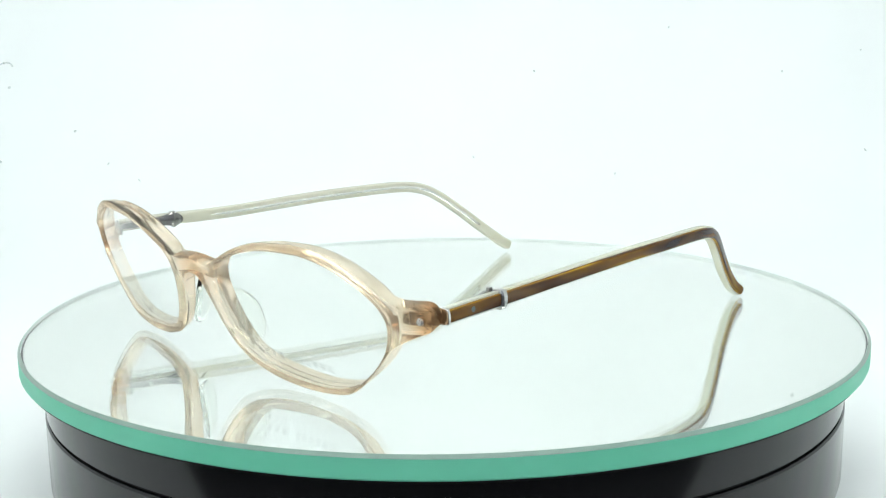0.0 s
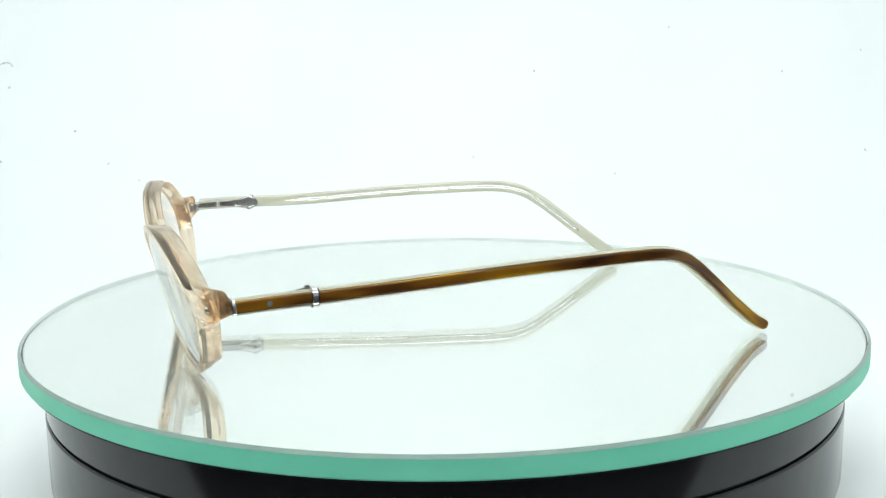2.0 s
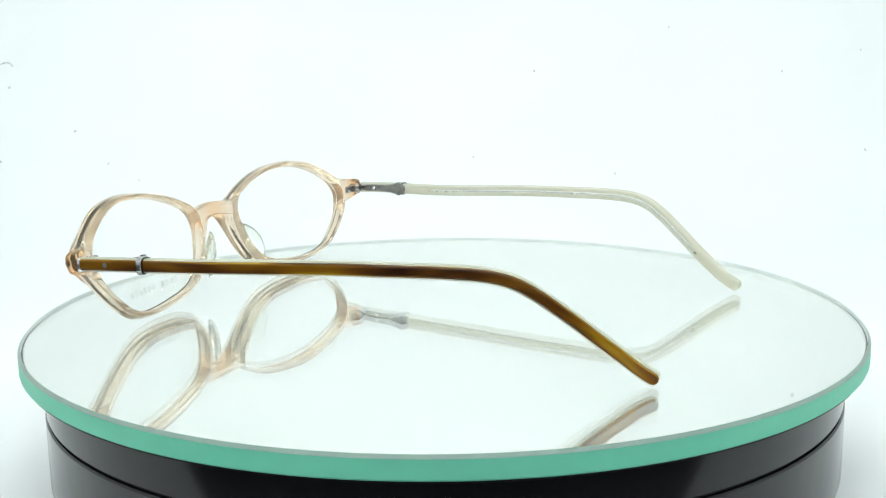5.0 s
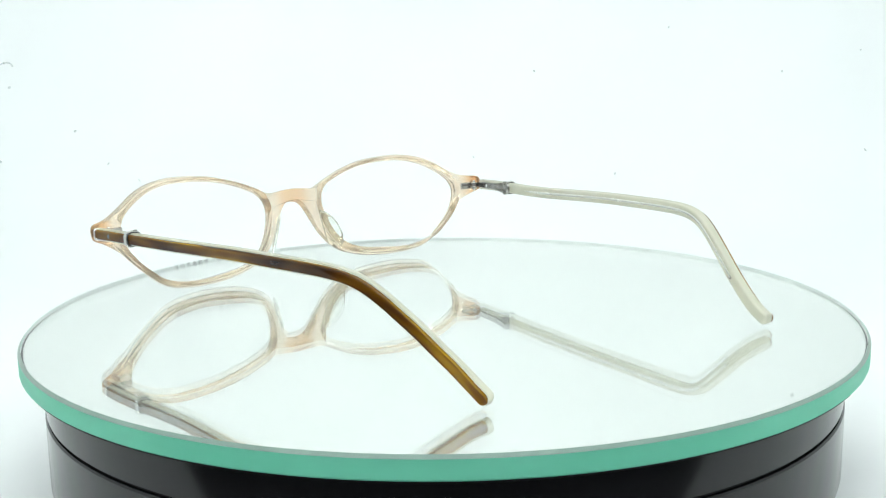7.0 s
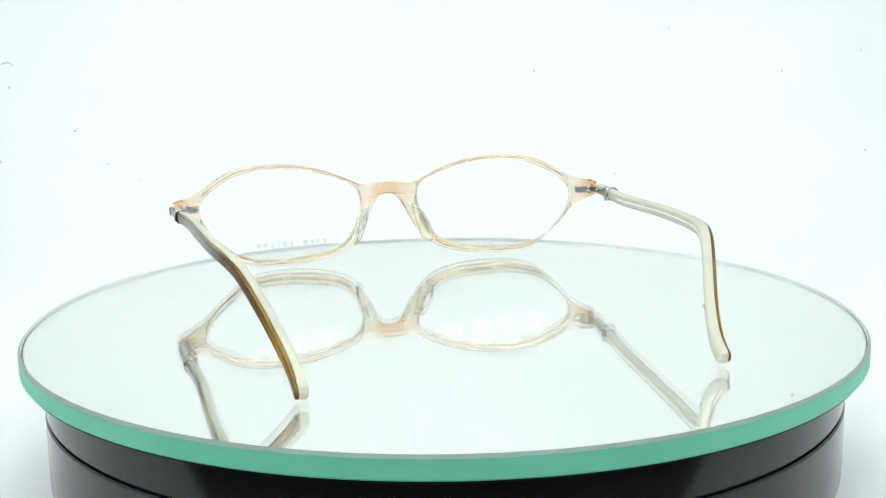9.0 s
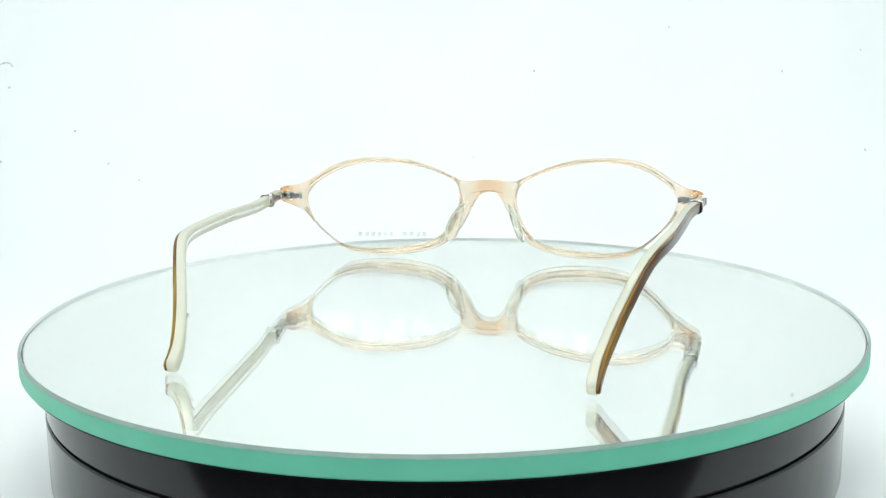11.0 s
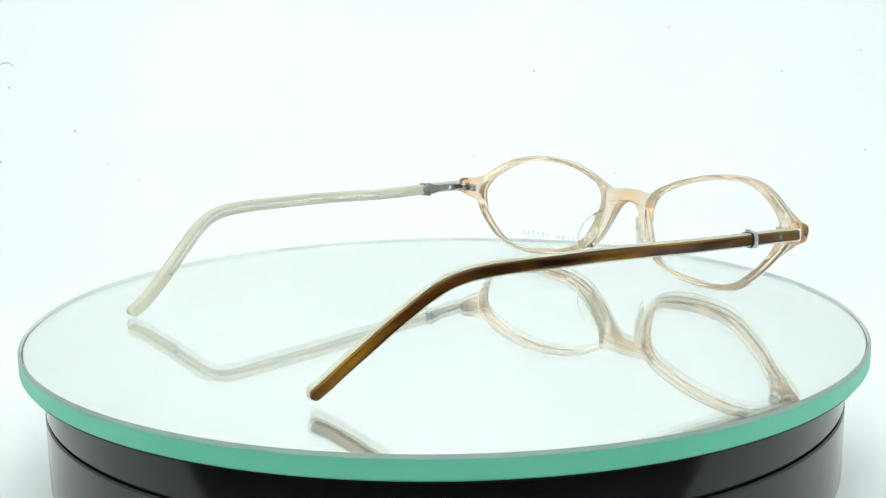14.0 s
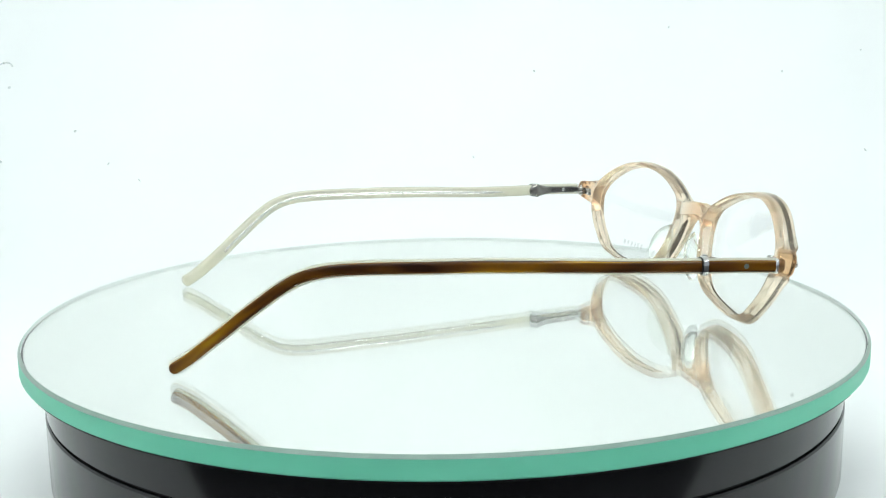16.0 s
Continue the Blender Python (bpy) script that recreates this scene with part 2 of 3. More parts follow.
WHITE_PRINT = mat_plain("white_print", (0.85, 0.87, 0.84), 0.5, 0.3, 0.03)
SPECK = mat_plain("grey_speck", (0.69, 0.73, 0.73), 0.9, 0.2, 0.1)
TABLETOP = mat_plain("dark_table_laminate", (0.03, 0.03, 0.032), 0.5, 0.4, 0.3, 60.0)
ALU = mat_metal("brushed_aluminium", (0.7, 0.7, 0.7), 0.35)


# ---- the photo tent ----
FLOOR = -0.042


def photo_tent():
    prof = [(-0.118, FLOOR), (0.10, FLOOR), (0.22, FLOOR)]
    for i in range(1, 13):
        a = radians(90 * i / 12)
        prof.append((0.22 + 0.26 * math.sin(a), FLOOR + 0.26 * (1 - math.cos(a))))
    prof += [(0.48, 0.40), (0.48, 0.62)]
    bm = bmesh.new()
    rows = []
    for off in (0.0, 0.002):
        for x in (-0.5, 0.5):
            rows.append([bm.verts.new((x, y + off * (1 if z > FLOOR + 0.02 else 0), z - off * (1 if z < 0.2 else 0))) for y, z in prof])
    a, b, c, d = rows
    for i in range(len(prof) - 1):
        bm.faces.new((a[i], b[i], b[i + 1], a[i + 1]))
        bm.faces.new((d[i], c[i], c[i + 1], d[i + 1]))
    bmesh.ops.recalc_face_normals(bm, faces=bm.faces)
    tagged(part("backdrop", bm, CLOTH), "seamless white photo backdrop sweeping up behind the turntable", "backdrop", kind="structure")
    tagged(part("floor", block(0, -100, FLOOR * 1000 - 13, 1600, 1400, 20, 2), TABLETOP, smooth=False), "dark table top under the photo tent", "table top", kind="structure")
    for s, nm in ((-1, "wall_west"), (1, "wall_east")):
        tagged(part(nm, block(s * 503, 15, 290, 4, 930, 664, 0), WALL, smooth=False), "white cloth side wall of the photo tent", "wall", kind="structure")
    tagged(part("ceiling", block(0, 15, 624, 1010, 930, 4, 0), WALL, smooth=False), "white cloth ceiling of the photo tent", "ceiling", kind="structure")
    lamp = tagged(new("ceiling_lamp"), "lit white diffuser lamp hanging under the tent ceiling", "lamp")
    lamp.location = (0, 0.12, 0.50)
    part("diffuser", block(0, 0, 0, 400, 420, 6, 1), PANEL, lamp, smooth=False)
    for x, y, sx, sy in ((0, 215, 420, 10), (0, -215, 420, 10), (205, 0, 10, 420), (-205, 0, 10, 420)):
        part("frame", block(x, y, 6, sx, sy, 22, 1), ALU, lamp, smooth=False)
    for x, y in ((190, 200), (-190, 200), (190, -200), (-190, -200)):
        part("hanger", rod((x, y, 10), (x, y, 122), 3, 10), ALU, lamp)
    bar = tagged(new("light_bar"), "slim light bar with rows of lit square emitters", "lamp")
    bar.matrix_basis = pose(0, -0.44, 0.38, 62, 0, 0)
    lit = part("emitter", block(0, 0, 0, 26, 20, 4, 1), BAR, bar, smooth=False)
    for i in range(20):
        for j in range(4):
            ob = lit if i == j == 0 else new("emitter", lit.data)
            ob.parent = bar
            ob.location = ((i - 9.5) * 40 * MM, (j - 1.5) * 33 * MM, 0.002)
    part("housing", block(0, 0, 16, 820, 150, 24, 2), ALU, bar, smooth=False)
    up = bar.matrix_basis.to_3x3().inverted() @ Vector((0, 0, 1))
    for x in (-330, 330):
        foot = Vector((x, 0, 24))
        part("bracket", rod(foot, foot + up * 238, 6, 12, 1), ALU, bar)


photo_tent()


def specks_on_backdrop():
    # marks that hold still in view, set here on the back sheet
    bm = bmesh.new()
    rnd = random.Random(4)
    # sideways place and height on the back sheet, and size in millimetres; the last three show only mirrored in the
    # plate
    places = [(0.1467, 0.0762, 1.6), (0.2665, 0.0605, 1.0), (0.2141, 0.0480, 1.1), (0.0587, 0.0500, 1.0), (0.2502, 0.0031, 1.8), (-0.2697, 0.0443, 1.4), (-0.2220, 0.0186, 1.4), (-0.1961, 0.0010, 1.2), (-0.1748, -0.0073, 1.4), (0.0187, 0.0020, 1.4), (0.1000, -0.0070, 1.2), (-0.2601, 0.0026, 1.4), (0.2500, 0.1835, 2.6), (0.1098, 0.1523, 1.9), (0.0599, 0.1696, 1.7)]
    # a curled fibre
    places += [(-0.2752 + 0.0046 * math.cos(radians(a)), 0.0560 + 0.0034 * math.sin(radians(a)), 0.95) for a in range(20, 171, 10)]
    for x, z, r in places:
        a0 = rnd.uniform(0, 6)
        y = 0.479 if z > 0.218 else 0.22 + math.sqrt(max(0, 0.26 ** 2 - (0.26 - (z - FLOOR)) ** 2)) - 0.0012
        bmesh.ops.create_icosphere(bm, subdivisions=2, radius=r * MM * 0.72, matrix=Matrix.LocRotScale((x, y, z), Euler((0.6, 0, a0)), (1.0, 0.35, rnd.uniform(0.8, 1.3))))
    tagged(part("grey_specks", bm, SPECK), "tiny grey specks set on the white backdrop", "dust", kind="stuff")


specks_on_backdrop()

# ---- the turntable ----
R = 0.108
THICK = 0.005
SILVER = 0.004    # depth of the mirror coat in the laminated plate


def turntable():
    base = tagged(new("turntable"), "glossy black round electric turntable on white backdrop", "turntable")
    base.location = (0, 0, FLOOR)
    h = -FLOOR
    rb = R * 0.953
    part("housing", lathe([(0.0, 0.0), (rb - 0.006, 0.0), (rb - 0.003, 0.0012), (rb - 0.0008, 0.0045), (rb, 0.008), (rb, h - 0.0171), (rb - 0.0004, h - 0.0167), (rb - 0.004, h - 0.0167), (0, h - 0.0167)]), BLACK, base)
    part("seam", lathe([(0.0, h - 0.0167), (rb - 0.0012, h - 0.0167), (rb - 0.0012, h - 0.0161), (0.0, h - 0.0161)]), SEAM, base)
    plat = part("platter", lathe([(0.0, h - 0.0161), (rb - 0.0007, h - 0.0161), (rb - 0.0003, h - 0.0158), (rb - 0.0003, h - 0.0066), (rb - 0.0016, h - 0.006), (rb - 0.003, h - 0.0058), (0.0, h - 0.0058)]), BLACK, base, "rotating black top ring")
    return base, plat


def glass_disc():
    disc = tagged(new("glass_disc"), "round mirror-backed clear glass plate with green ground edge", "glass plate")
    c = 0.0007
    pane = part("plate", lathe([(0.0, 0.0), (R * 0.5, 0.0), (R - c, 0.0)], 256, facing_up=True), PLATE, disc, smooth=False)
    pane.visible_shadow = False
    part("chamfer", lathe([(R - c, 0.0), (R, -c)], 256), CHAMFER, disc)
    part("edge", lathe([(R, -c), (R, -THICK + 0.0004), (R - 0.0004, -THICK)], 256), EDGE, disc, "green ground glass edge")
    # added opaque ring; its pale colour stands in for light through the clear edge
    part("edge_light_lining", lathe([(R - c - 0.00005, -0.00013), (R - c - 0.00005, -THICK + 0.00018)], 256), LINING, disc, "added pale ring standing in for light through the clear edge")
    part("arris", lathe([(R - c - 0.00005, -0.00002), (R - c - 0.00005, -0.00013)], 256), ARRIS, disc)
    part("arris", lathe([(R - c - 0.00005, -THICK + 0.00018), (R - c - 0.00005, -THICK + 0.00005)], 256), ARRIS, disc)
    part("mirror_backing", lathe([(0.0, -SILVER), (R * 0.5, -SILVER), (R - 0.0012, -SILVER)], 256, facing_up=True), MIRROR, disc, smooth=False)
    part("underlay", lathe([(0.0, -THICK - 0.0004), (R - 0.0006, -THICK - 0.0004), (R - 0.0006, -THICK - 0.0001), (0.0, -THICK - 0.0001)], 128), SEAM, disc)
    return disc


TABLE, PLATTER = turntable()
DISC = glass_disc()

# ---- the eyeglasses; millimetres, x to the wearer's left temple, y backward, z up ----
SEAT = pose(-0.44639 * R, -0.40677 * R, 0, 0, 0.33, 42.006 - 90)

FRONT_SEAT = SEAT @ pose(-0.00005, 0, 0.00029, 0, 0.05, -0.63)   # the front sits a little askew to the temples


def face_y(x, z):
    """Middle surface of the front: leans and wraps."""
    return -3.1 - 0.25 * z + 0.0018 * x * x


# pairs round one eye: outer outline x, z and lens opening x, z
EYE_SHAPE = [
    (0.0, 25.4, 9.4, 22.3), (2.8, 25.2, 9.8, 23.0), (6.4, 24.7, 10.4, 23.9), (8.4, 24.9, 11.1, 24.6), (10.6, 25.8, 12.3, 25.6), (14.0, 27.4, 14.4, 26.7),
    (18.2, 29.3, 18.2, 28.3), (22.7, 30.9, 22.6, 29.7), (27.5, 32.2, 27.4, 30.8), (32.2, 32.8, 32.2, 31.4), (37.2, 33.2, 37.0, 31.6),
    (42.0, 33.2, 41.8, 31.6), (46.5, 32.7, 46.2, 30.9), (50.5, 31.7, 50.0, 29.8), (54.6, 29.9, 53.7, 28.1), (58.6, 27.3, 57.4, 25.8), (62.3, 25.1, 59.7, 23.7),
    (65.5, 23.8, 60.6, 22.3), (67.8, 23.3, 61.0, 21.5), (69.1, 22.6, 61.2, 20.9), (69.5, 20.8, 61.3, 20.1), (69.1, 19.0, 61.3, 19.4), (67.8, 18.2, 61.2, 18.7), (65.5, 17.3, 60.9, 17.4),
    (62.8, 15.9, 60.2, 15.6), (60.5, 14.2, 58.9, 13.3), (57.6, 11.2, 56.1, 10.0), (54.6, 8.2, 53.1, 7.3), (51.8, 5.6, 50.2, 5.0), (49.0, 3.4, 47.3, 3.7),
    (46.0, 1.9, 44.4, 2.9), (41.4, 1.0, 39.8, 2.3), (35.6, 0.6, 34.2, 2.3), (29.9, 0.7, 28.8, 2.7), (24.2, 1.3, 23.6, 3.3), (20.3, 2.2, 19.6, 4.2), (16.5, 3.4, 16.3, 5.6),
    (13.6, 5.0, 14.4, 7.2), (10.9, 7.3, 12.6, 9.4), (8.4, 10.6, 11.0, 12.2), (6.8, 13.7, 10.1, 14.5), (5.4, 16.6, 9.5, 16.4), (4.2, 19.0, 9.2, 17.8), (2.7, 20.8, 9.0, 18.9), (1.2, 21.6, 9.0, 19.6), (0.0, 21.8, 9.0, 20.0)]
EYE_SHAPE = [(a * 0.998, 18 + (b - 18) * 0.98, c * 0.998, 18 + (d - 18) * 0.98) for a, b, c, d in EYE_SHAPE]


def widened(a, b, c, d, by=0.3):
    """Takes the lens opening in, so that the rim is wider."""
    n = max(math.hypot(a - c, b - d), 0.5)
    return a, b, c - (a - c) / n * by, d - (b - d) / n * by


EYE_SHAPE = [widened(*row) for row in EYE_SHAPE]


def front_half():
    """Half of the front as one swept ring, open on the middle plane."""
    run = catmull(EYE_SHAPE, 4)
    a, b = run[-1], run[0]
    for i in range(1, 6):
        t = i / 6
        run.append(tuple(p + (q - p) * t for p, q in zip(a, b)))
    ahead, behind, lip, c = 1.85, 1.45, 2.8, 0.7
    corner = [radians(v) for v in (0, 30, 60, 90)]
    secs = []
    for ox, oz, ix, iz in run:
        ox = max(ox, 0.0)
        o, i = Vector((ox, oz)), Vector((ix, iz))
        ln = max((o - i).length, 1e-3)
        d = (o - i) / ln
        cc = min(c, ln * 0.4)
        ci = min(0.35, ln * 0.25)
        pts = []
        end = min(1.0, max(0.0, (ox - 62.5) / 5.5))
        end = end * end * (3 - 2 * end)
        fo, bo = -ahead + 1.7 * end, behind + 2.6 * end
        slant = min(0.62, ln * 0.4)   # the outer wall slopes in towards the back
        for k in corner:           # inner front corner
            pts.append((ci - ci * math.cos(k), -ahead + ci - ci * math.sin(k)))
        for k in corner[::-1]:     # outer front corner
            pts.append((ln - cc + cc * math.cos(k), fo + cc - cc * math.sin(k)))
        for k in corner:           # outer back corner
            pts.append((ln - slant - cc + cc * math.cos(k), bo - cc + cc * math.sin(k)))
        for k in corner[::-1]:     # inner back corner
            pts.append((ci - ci * math.cos(k), lip - ci + ci * math.sin(k)))
        ring = []
        for j, (s, y) in enumerate(pts):
            q = i + d * s
            x = q.x
            if ox < 1e-6 and 4 <= j < 12:
                x = 0.0
            ring.append((x * MM, (face_y(x, q.y) + y) * MM, (q.y + 0.28 * y) * MM))
        secs.append(ring)
    return loft(secs, closed=True)


def front():
    bm = front_half()
    dead = [f for f in bm.faces if all(abs(v.co.x) < 1e-9 for v in f.verts)]
    bmesh.ops.delete(bm, geom=dead, context="FACES_ONLY")
    bmesh.ops.mirror(bm, geom=bm.verts[:] + bm.edges[:] + bm.faces[:], axis="X", merge_dist=1e-6)
    bmesh.ops.remove_doubles(bm, verts=bm.verts, dist=1e-6)
    bmesh.ops.recalc_face_normals(bm, faces=bm.faces)
    return bm


def lens_mesh():
    loop = [(p[2], p[3]) for p in catmull(EYE_SHAPE, 2)]
    cx, cz = sum(p[0] for p in loop) / len(loop), sum(p[1] for p in loop) / len(loop)
    bm = bmesh.new()
    skins = []
    for off in (-1.3, -0.3):
        rings = []
        for s in (1.012, 0.75, 0.5, 0.25):
            ring = []
            for x, z in loop:
                q, w = cx + (x - cx) * s, cz + (z - cz) * s
                ring.append(bm.verts.new((q * MM, (face_y(q, w) + off - 0.9 * (1 - s * s)) * MM, w * MM)))
            rings.append(ring)
        mid = bm.verts.new((cx * MM, (face_y(cx, cz) + off - 0.9) * MM, cz * MM))
        skins.append((rings, mid))
    n = len(loop)
    for rings, mid in skins:
        for a, b in zip(rings, rings[1:]):
            for j in range(n):
                bm.faces.new((a[j], a[(j + 1) % n], b[(j + 1) % n], b[j]))
        for j in range(n):
            bm.faces.new((rings[-1][j], rings[-1][(j + 1) % n], mid))
    a, b = skins[0][0][0], skins[1][0][0]
    for j in range(n):
        bm.faces.new((a[j], b[j], b[(j + 1) % n], a[(j + 1) % n]))
    bmesh.ops.recalc_face_normals(bm, faces=bm.faces)
    return bm


def pad_mesh():
    """A thin rounded wing behind the nose side of the rim."""
    secs = []
    foot, tip = Vector((8.8, -3.9, 12.5)), Vector((12.5, 1.3, 10.5))
    for i in range(13):
        t = i / 12
        m = foot.lerp(tip, t)
        up = 6.0 * math.sqrt(max(0.0, 1 - max(0.0, (t - 0.25) / 0.75) ** 2.2)) + 0.05
        th = 0.75 * (1 - 0.4 * t) if t < 0.99 else 0.12
        d = (tip - foot).normalized()
        w = Vector((d.y, -d.x, 0)).normalized()
        u = Vector((-0.28, 0.0, 1.0)).normalized()
        secs.append([tuple((m + u * (up * math.cos(a)) + w * (th * math.sin(a))) * MM) for a in (2 * math.pi * k / 20 for k in range(20))])
    return loft(secs)


TEMPLE_LINE = [(68.3, 4.7, 21.5), (67.6, 12, 21.8), (66.6, 20, 21.95), (65.0, 30, 22.1), (63.8, 40, 22.4), (63.1, 50, 22.9), (62.5, 60, 23.4), (61.7, 70, 23.8), (60.8, 80, 24.0), (59.5, 91, 24.2),
               (58.2, 98.5, 24.05), (56.9, 103.4, 23.4), (55.4, 107.5, 22.0), (53.7, 111.6, 19.4), (52.1, 115.3, 16.5), (50.5, 119, 13.5), (48.9, 123, 10.1), (47.4, 127.3, 6.7), (46.5, 131, 3.9), (46.1, 135.2, 1.45)]


def temple_frames(n=8):
    run = [Vector(p) for p in catmull(TEMPLE_LINE, n)]
    out, length = [], 0.0
    for i, p in enumerate(run):
        d = (run[min(i + 1, len(run) - 1)] - run[max(i - 1, 0)]).normalized()
        w = Vector((d.y, -d.x, 0)).normalized()   # outward
        u = w.cross(d).normalized()
        if u.z < 0:
            u = -u
        length += (p - run[i - 1]).length if i else 0
        out.append((p, d, w, u, length))
    return out


def temple_layer(outer):
    """One layer of the laminated temple: the outer or the inner D of the section."""
    frames = temple_frames()
    total = frames[-1][4]
    secs = []
    for p, d, w, u, s in frames:
        e = total - s
        h = 1.5
        k = 1.0 if e > 1.1 else math.sqrt(max(0.08, 1 - (1 - e / 1.1) ** 2))
        h *= k
        wide = (0.85 if outer else 2.15) * (0.55 + 0.45 * k)
        if s < 16:
            wide *= 0.8
        sg = 1 if outer else -1
        p = p + w * (0.75 if outer else 0.71)
        h *= 0.84 if outer else 1.1
        ring = []
        for j in range(17):
            a = radians(-90 + 180 * j / 16)
            ca, sa = math.cos(a), math.sin(a)
            px = wide * math.copysign(abs(ca) ** 0.36, ca)
            pz = h * math.copysign(abs(sa) ** 0.42, sa)
            ring.append(tuple((p + w * (sg * max(px, 0.0)) + u * pz) * MM))
        secs.append(ring)
    bm = loft(secs)
    uv = bm.loops.layers.uv.new("along")
    bm.verts.index_update()
    for f in bm.faces:
        for lp in f.loops:
            i, j = divmod(lp.vert.index, 17)
            lp[uv].uv = (frames[i][4] * MM, j * 0.0003)
    return bm


def along(y, off=0.0, up=0.0):
    """A point on the temple's line at depth y, moved outward and upward."""
    fr = min(temple_frames(), key=lambda f: abs(f[0].y - y))
    p, d, w, u, s = fr
    p = p + d * ((y - p.y) / d.y)
    return p + w * off + u * up, d, w, u


def temple_core():
    secs = []
    for p, d, w, u, s in temple_frames():
        if not 31 < p.y < 122.5:
            continue
        k = min(1.0, (p.y - 30.5) / 4.0)
        q = p - w * 1.36
        secs.append([tuple((q + w * (0.16 * math.cos(a)) + u * (0.45 * k * math.sin(a))) * MM) for a in (2 * math.pi * j / 10 for j in range(10))])
    return loft(secs)


def collar_mesh():
    """A chrome band round the temple with a small pointed lip."""
    secs = []
    for dy, grow in ((-0.72, 0.12), (-0.5, 0.5), (0.5, 0.5), (0.72, 0.12)):
        p, d, w, u = along(20.6 + dy)
        secs.append([tuple((p + w * ((1.62 + grow) * math.copysign(abs(math.cos(a)) ** 0.6, math.cos(a))) + u * ((1.62 + grow) * math.copysign(abs(math.sin(a)) ** 0.6, math.sin(a)))) * MM)
                     for a in (2 * math.pi * j / 28 for j in range(28))])
    return loft(secs, caps=True)


def collar_gap_shade():
    """A solid dark ring, drawn for the shade in the collar's rear mouth."""
    secs = []
    for dy, grow in ((0.66, 0.28), (0.82, 0.28), (0.82, 0.0), (0.66, 0.0)):
        p, d, w, u = along(20.6 + dy)
        secs.append([tuple((p + w * ((1.62 + grow) * math.copysign(abs(math.cos(a)) ** 0.6, math.cos(a))) + u * ((1.62 + grow) * math.copysign(abs(math.sin(a)) ** 0.6, math.sin(a)))) * MM)
                     for a in (2 * math.pi * j / 28 for j in range(28))])
    return loft(secs, closed=True)


def hinge_plate():
    """Spear-shaped plate on the inner side of the temple."""
    shape = [(4.3, 0.75), (6.5, 0.85), (7.2, 1.0), (10.2, 1.0), (12, 0.95), (14.5, 1.0), (16.5, 1.2), (18.2, 1.6), (19.3, 1.75), (19.6, 2.15), (20.4, 2.2), (20.7, 1.75), (21.6, 1.55), (22.3, 1.1), (22.7, 0.5)]
    secs = []
    for y, h in shape:
        p, d, w, u = along(y, -1.62)
        secs.append([tuple((p + w * a + u * b) * MM) for a, b in ((0.5, -h), (0.5, h), (-0.25, h), (-0.5, h * 0.75), (-0.5, -h * 0.75), (-0.25, -h))])
    return loft(secs)


def letters(name, body, size, m, mat, parent):
    cu = bpy.data.curves.new(name, "FONT")
    cu.body, cu.size, cu.extrude, cu.align_x, cu.align_y = body, size, 0.00002, "CENTER", "CENTER"
    tmp = bpy.data.objects.new(name, cu)
    scene.collection.objects.link(tmp)
    me = bpy.data.meshes.new_from_object(tmp.evaluated_get(bpy.context.evaluated_depsgraph_get()))
    bpy.data.objects.remove(tmp)
    me.materials.clear()
    me.materials.append(mat)
    ob = new(name, me)
    ob.parent = parent
    ob.matrix_basis = m
    return ob


def bars(widths, gap, height, place, mat, name, parent):
    """Plain bars in place of a row of writing; place gives a corner for u, v in millimetres."""
    bm = bmesh.new()
    at = 0.0
    for w in widths:
        if w > 0:
            vs = [bm.verts.new(tuple(Vector(place(at + du * w, dv * height)) * MM)) for du, dv in ((0, 0), (1, 0), (1, 1), (0, 1))]
            bm.faces.new(vs)
        at += abs(w) + gap
    ex = bmesh.ops.solidify(bm, geom=bm.faces[:], thickness=0.00003)
    return part(name, bm, mat, parent)


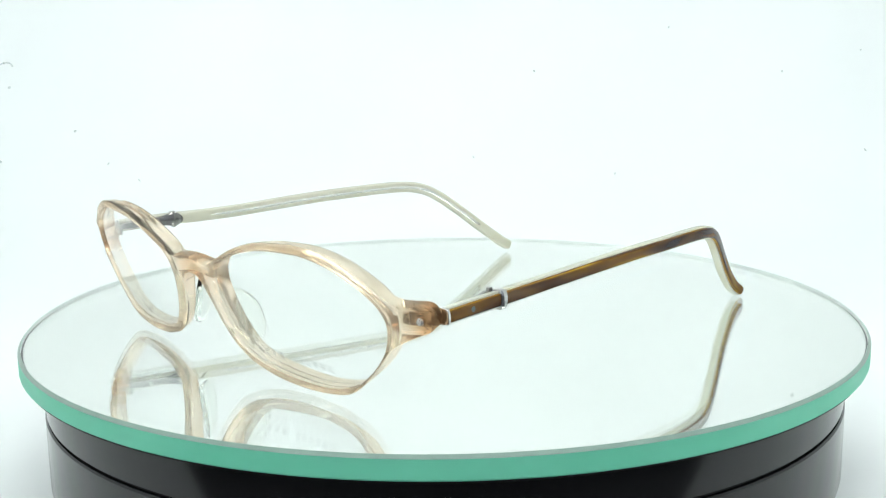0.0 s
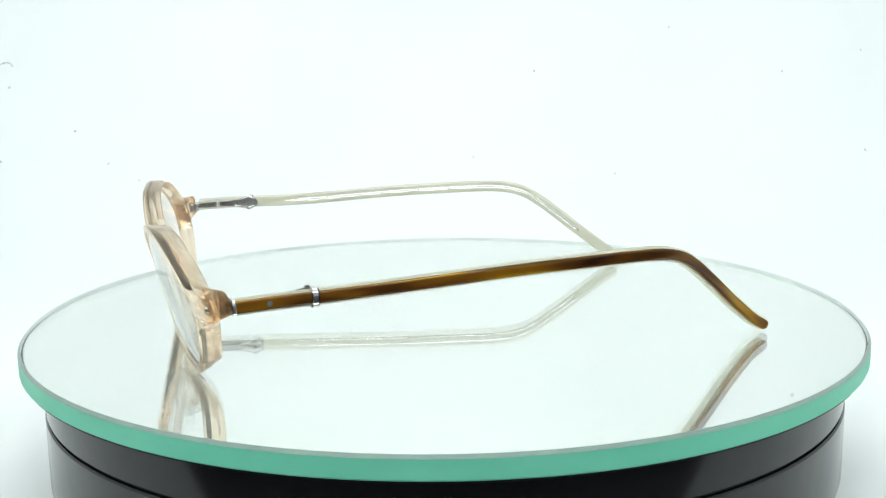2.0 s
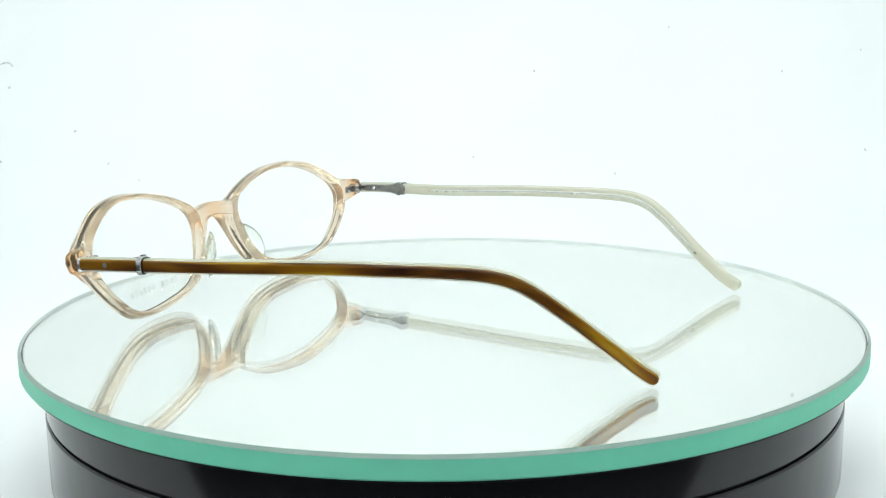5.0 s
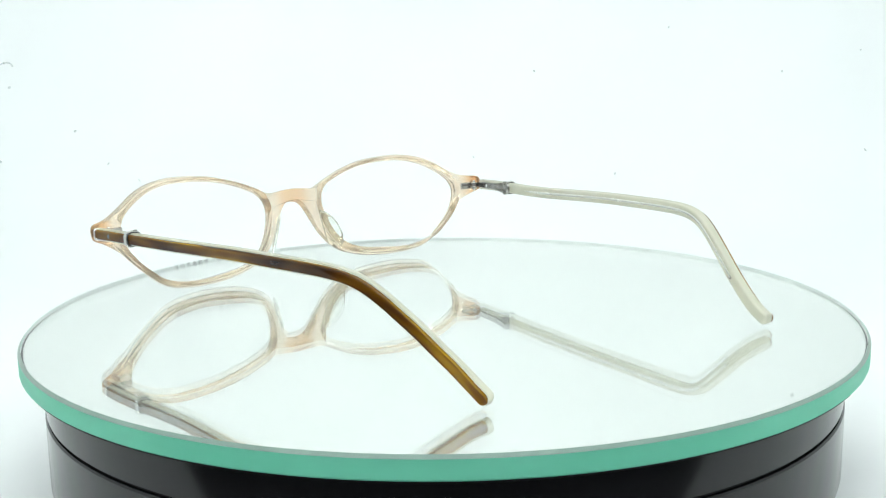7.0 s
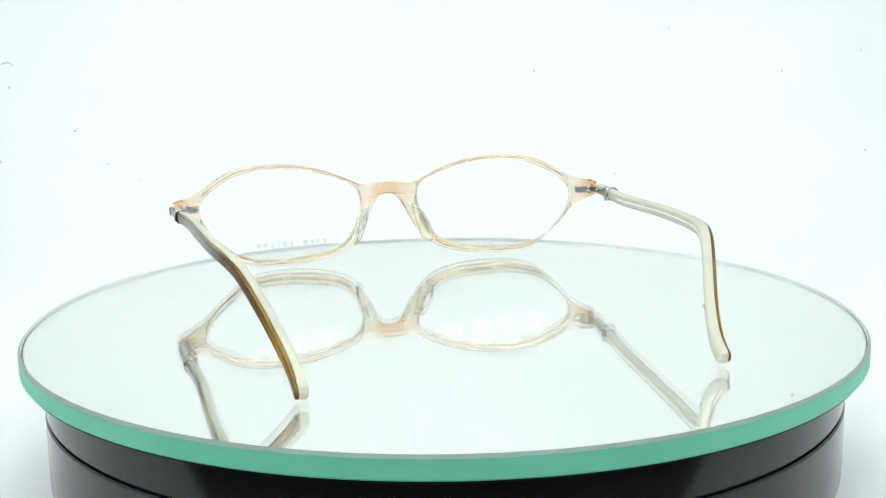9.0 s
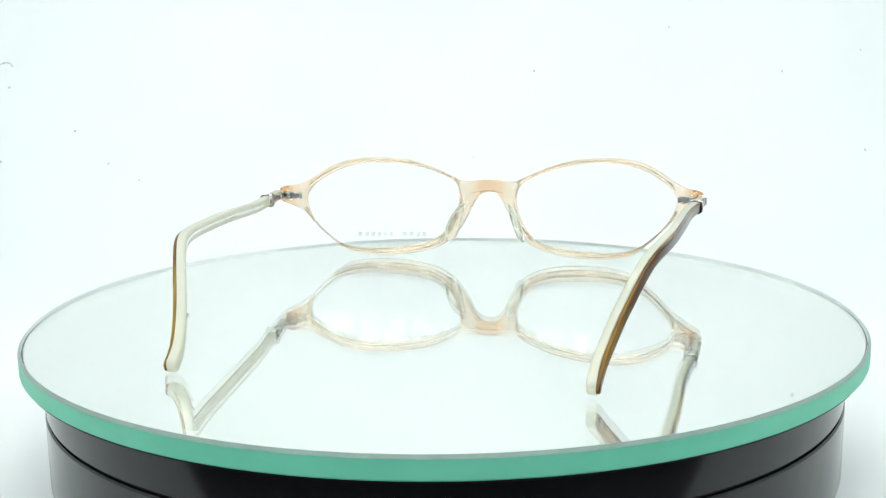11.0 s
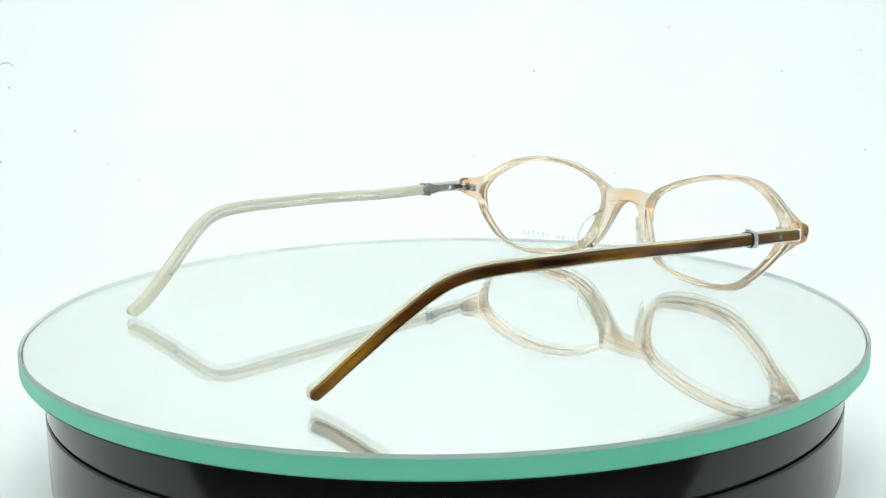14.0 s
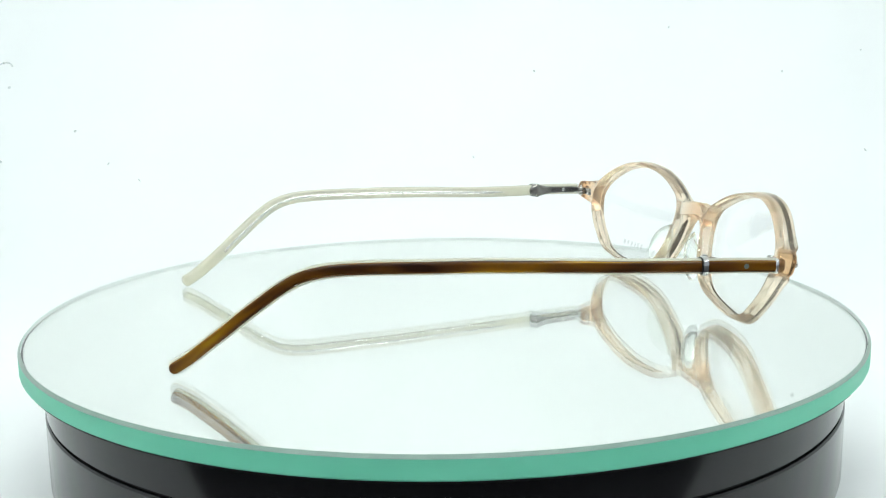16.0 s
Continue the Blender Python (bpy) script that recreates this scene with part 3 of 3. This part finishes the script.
def eyeglasses():
    g = tagged(new("eyeglasses"), "open champagne clear acetate eyeglasses with tortoise-and-cream temples", "eyeglasses")
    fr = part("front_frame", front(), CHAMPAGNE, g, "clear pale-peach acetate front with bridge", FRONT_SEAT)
    for s in (1, -1):
        ln = part("lens", side(lens_mesh(), s), LENS, g, "clear demo lens", FRONT_SEAT)
        if s > 0:
            def on_lens(u, v):
                x, z = 43.8 - u, 6.3 + v
                return x, face_y(x, z) - 1.95, z
            bars([1.35, 1.4, 1.3, 1.2, 1.3, 1.2, -1.4, 1.7, 1.4, 1.3, 1.2], 0.8, 1.5, on_lens, PRINT, "printed_mark", ln)
        part("nose_pad", side(pad_mesh(), s), PAD, g, "clear nose pad", FRONT_SEAT)
        # hinge leaf sunk in the end piece
        hg = part("hinge", side(block(64.2, 2.5, 20.9, 6.0, 1.2, 2.2, 0.25), s), DARK_STEEL, g, "dark metal hinge leaf in the end piece", FRONT_SEAT)
        for y, z in ((4.0, 21.6), (4.0, 20.3)):
            part("knuckle", side(rod((65.6, y, z - 0.5), (65.6, y, z + 0.5), 1.1, 16, 0.15), s), STEEL, hg)
        part("barrel", side(rod((65.6, 4.0, 19.2), (65.6, 4.0, 22.7), 0.45, 12, 0.1), s), CHROME, hg)
        part("rivet", side(rod((67.6, 0.4, 21.0), (67.6, -0.8, 21.0), 0.85, 16, 0.15), s), DARK_STEEL, hg)
        tm = part("temple", side(temple_layer(True), s), AMBER if s > 0 else TORTOISE, g, "mottled amber tortoise outer temple layer" if s > 0 else "dark brown tortoise outer temple layer", SEAT @ pose(0, -0.0009 * s, 0))
        part("inner_layer", side(temple_layer(False), s), CREAM, tm, "milky cream inner layer")
        part("core_wire", side(temple_core(), s), WIRE, tm, "metal core wire")
        part("core_tip", side(rod(along(122.9, -1.5, 0.0)[0] - Vector((0, 0.55, -0.45)), along(122.9, -1.5, 0.0)[0] + Vector((0, 0.25, -0.2)), 0.38, 10, 0.1), s), DARK_STEEL, tm)
        part("collar", side(collar_mesh(), s), COLLAR, tm, "chrome collar")
        part("collar_gap_shade", side(collar_gap_shade(), s), SEAM, tm, "dark ring drawn for the shade inside the collar")
        part("hinge_plate", side(hinge_plate(), s), BRONZE, tm, "spear-shaped steel hinge plate")
        a, d, w, u = along(10.6, -2.05)
        b = along(10.6, -2.4)[0]
        part("screw", side(rod(a, b, 0.55, 14, 0.1), s), CHROME, tm)
        p, d, w, u = along(4.6, 0.3)
        secs = [[tuple((p + d * q + w * (1.45 * k * math.copysign(abs(math.cos(t)) ** 0.5, math.cos(t))) + u * (1.72 * k * math.copysign(abs(math.sin(t)) ** 0.5, math.sin(t)))) * MM) for t in (2 * math.pi * j / 24 for j in range(24))]
                for q, k in ((-0.25, 0.9), (-0.1, 1.0), (0.3, 1.0), (0.45, 0.9))]
        part("end_cap", side(loft(secs), s), CHROME, tm, "chrome end cap")
        a, d, w, u = along(11.6, 1.15)
        b = along(11.6, 1.43)[0]
        part("inlay_dot", side(rod(a, b, 0.62, 16, 0.05), s), PEARL, tm, "small pearl inlay dot")
        if s > 0:
            p, d, w, u = along(52.0, -1.54)
            m = Matrix.Translation(p * MM) @ Matrix((-d, u, -w)).transposed().to_4x4()
            letters("lettering", "Handmade in France", 0.0017, m, WHITE_PRINT, tm)
    return g


GLASSES = eyeglasses()


# ---- movement ----
def motions():
    rows = []
    t = 0.0
    while t <= 16.001:
        rows.append((t, TURN_RATE * t - 0.35))
        t += 0.5
    walk(GLASSES, [(t, pose(0, 0, 0, 0, 0, a)) for t, a in rows])
    walk(DISC, [(t, pose(0, 0, 0, 0, 0, a)) for t, a in rows])
    walk(PLATTER, [(t, pose(0, 0, 0, 0, 0, a)) for t, a in rows])


motions()
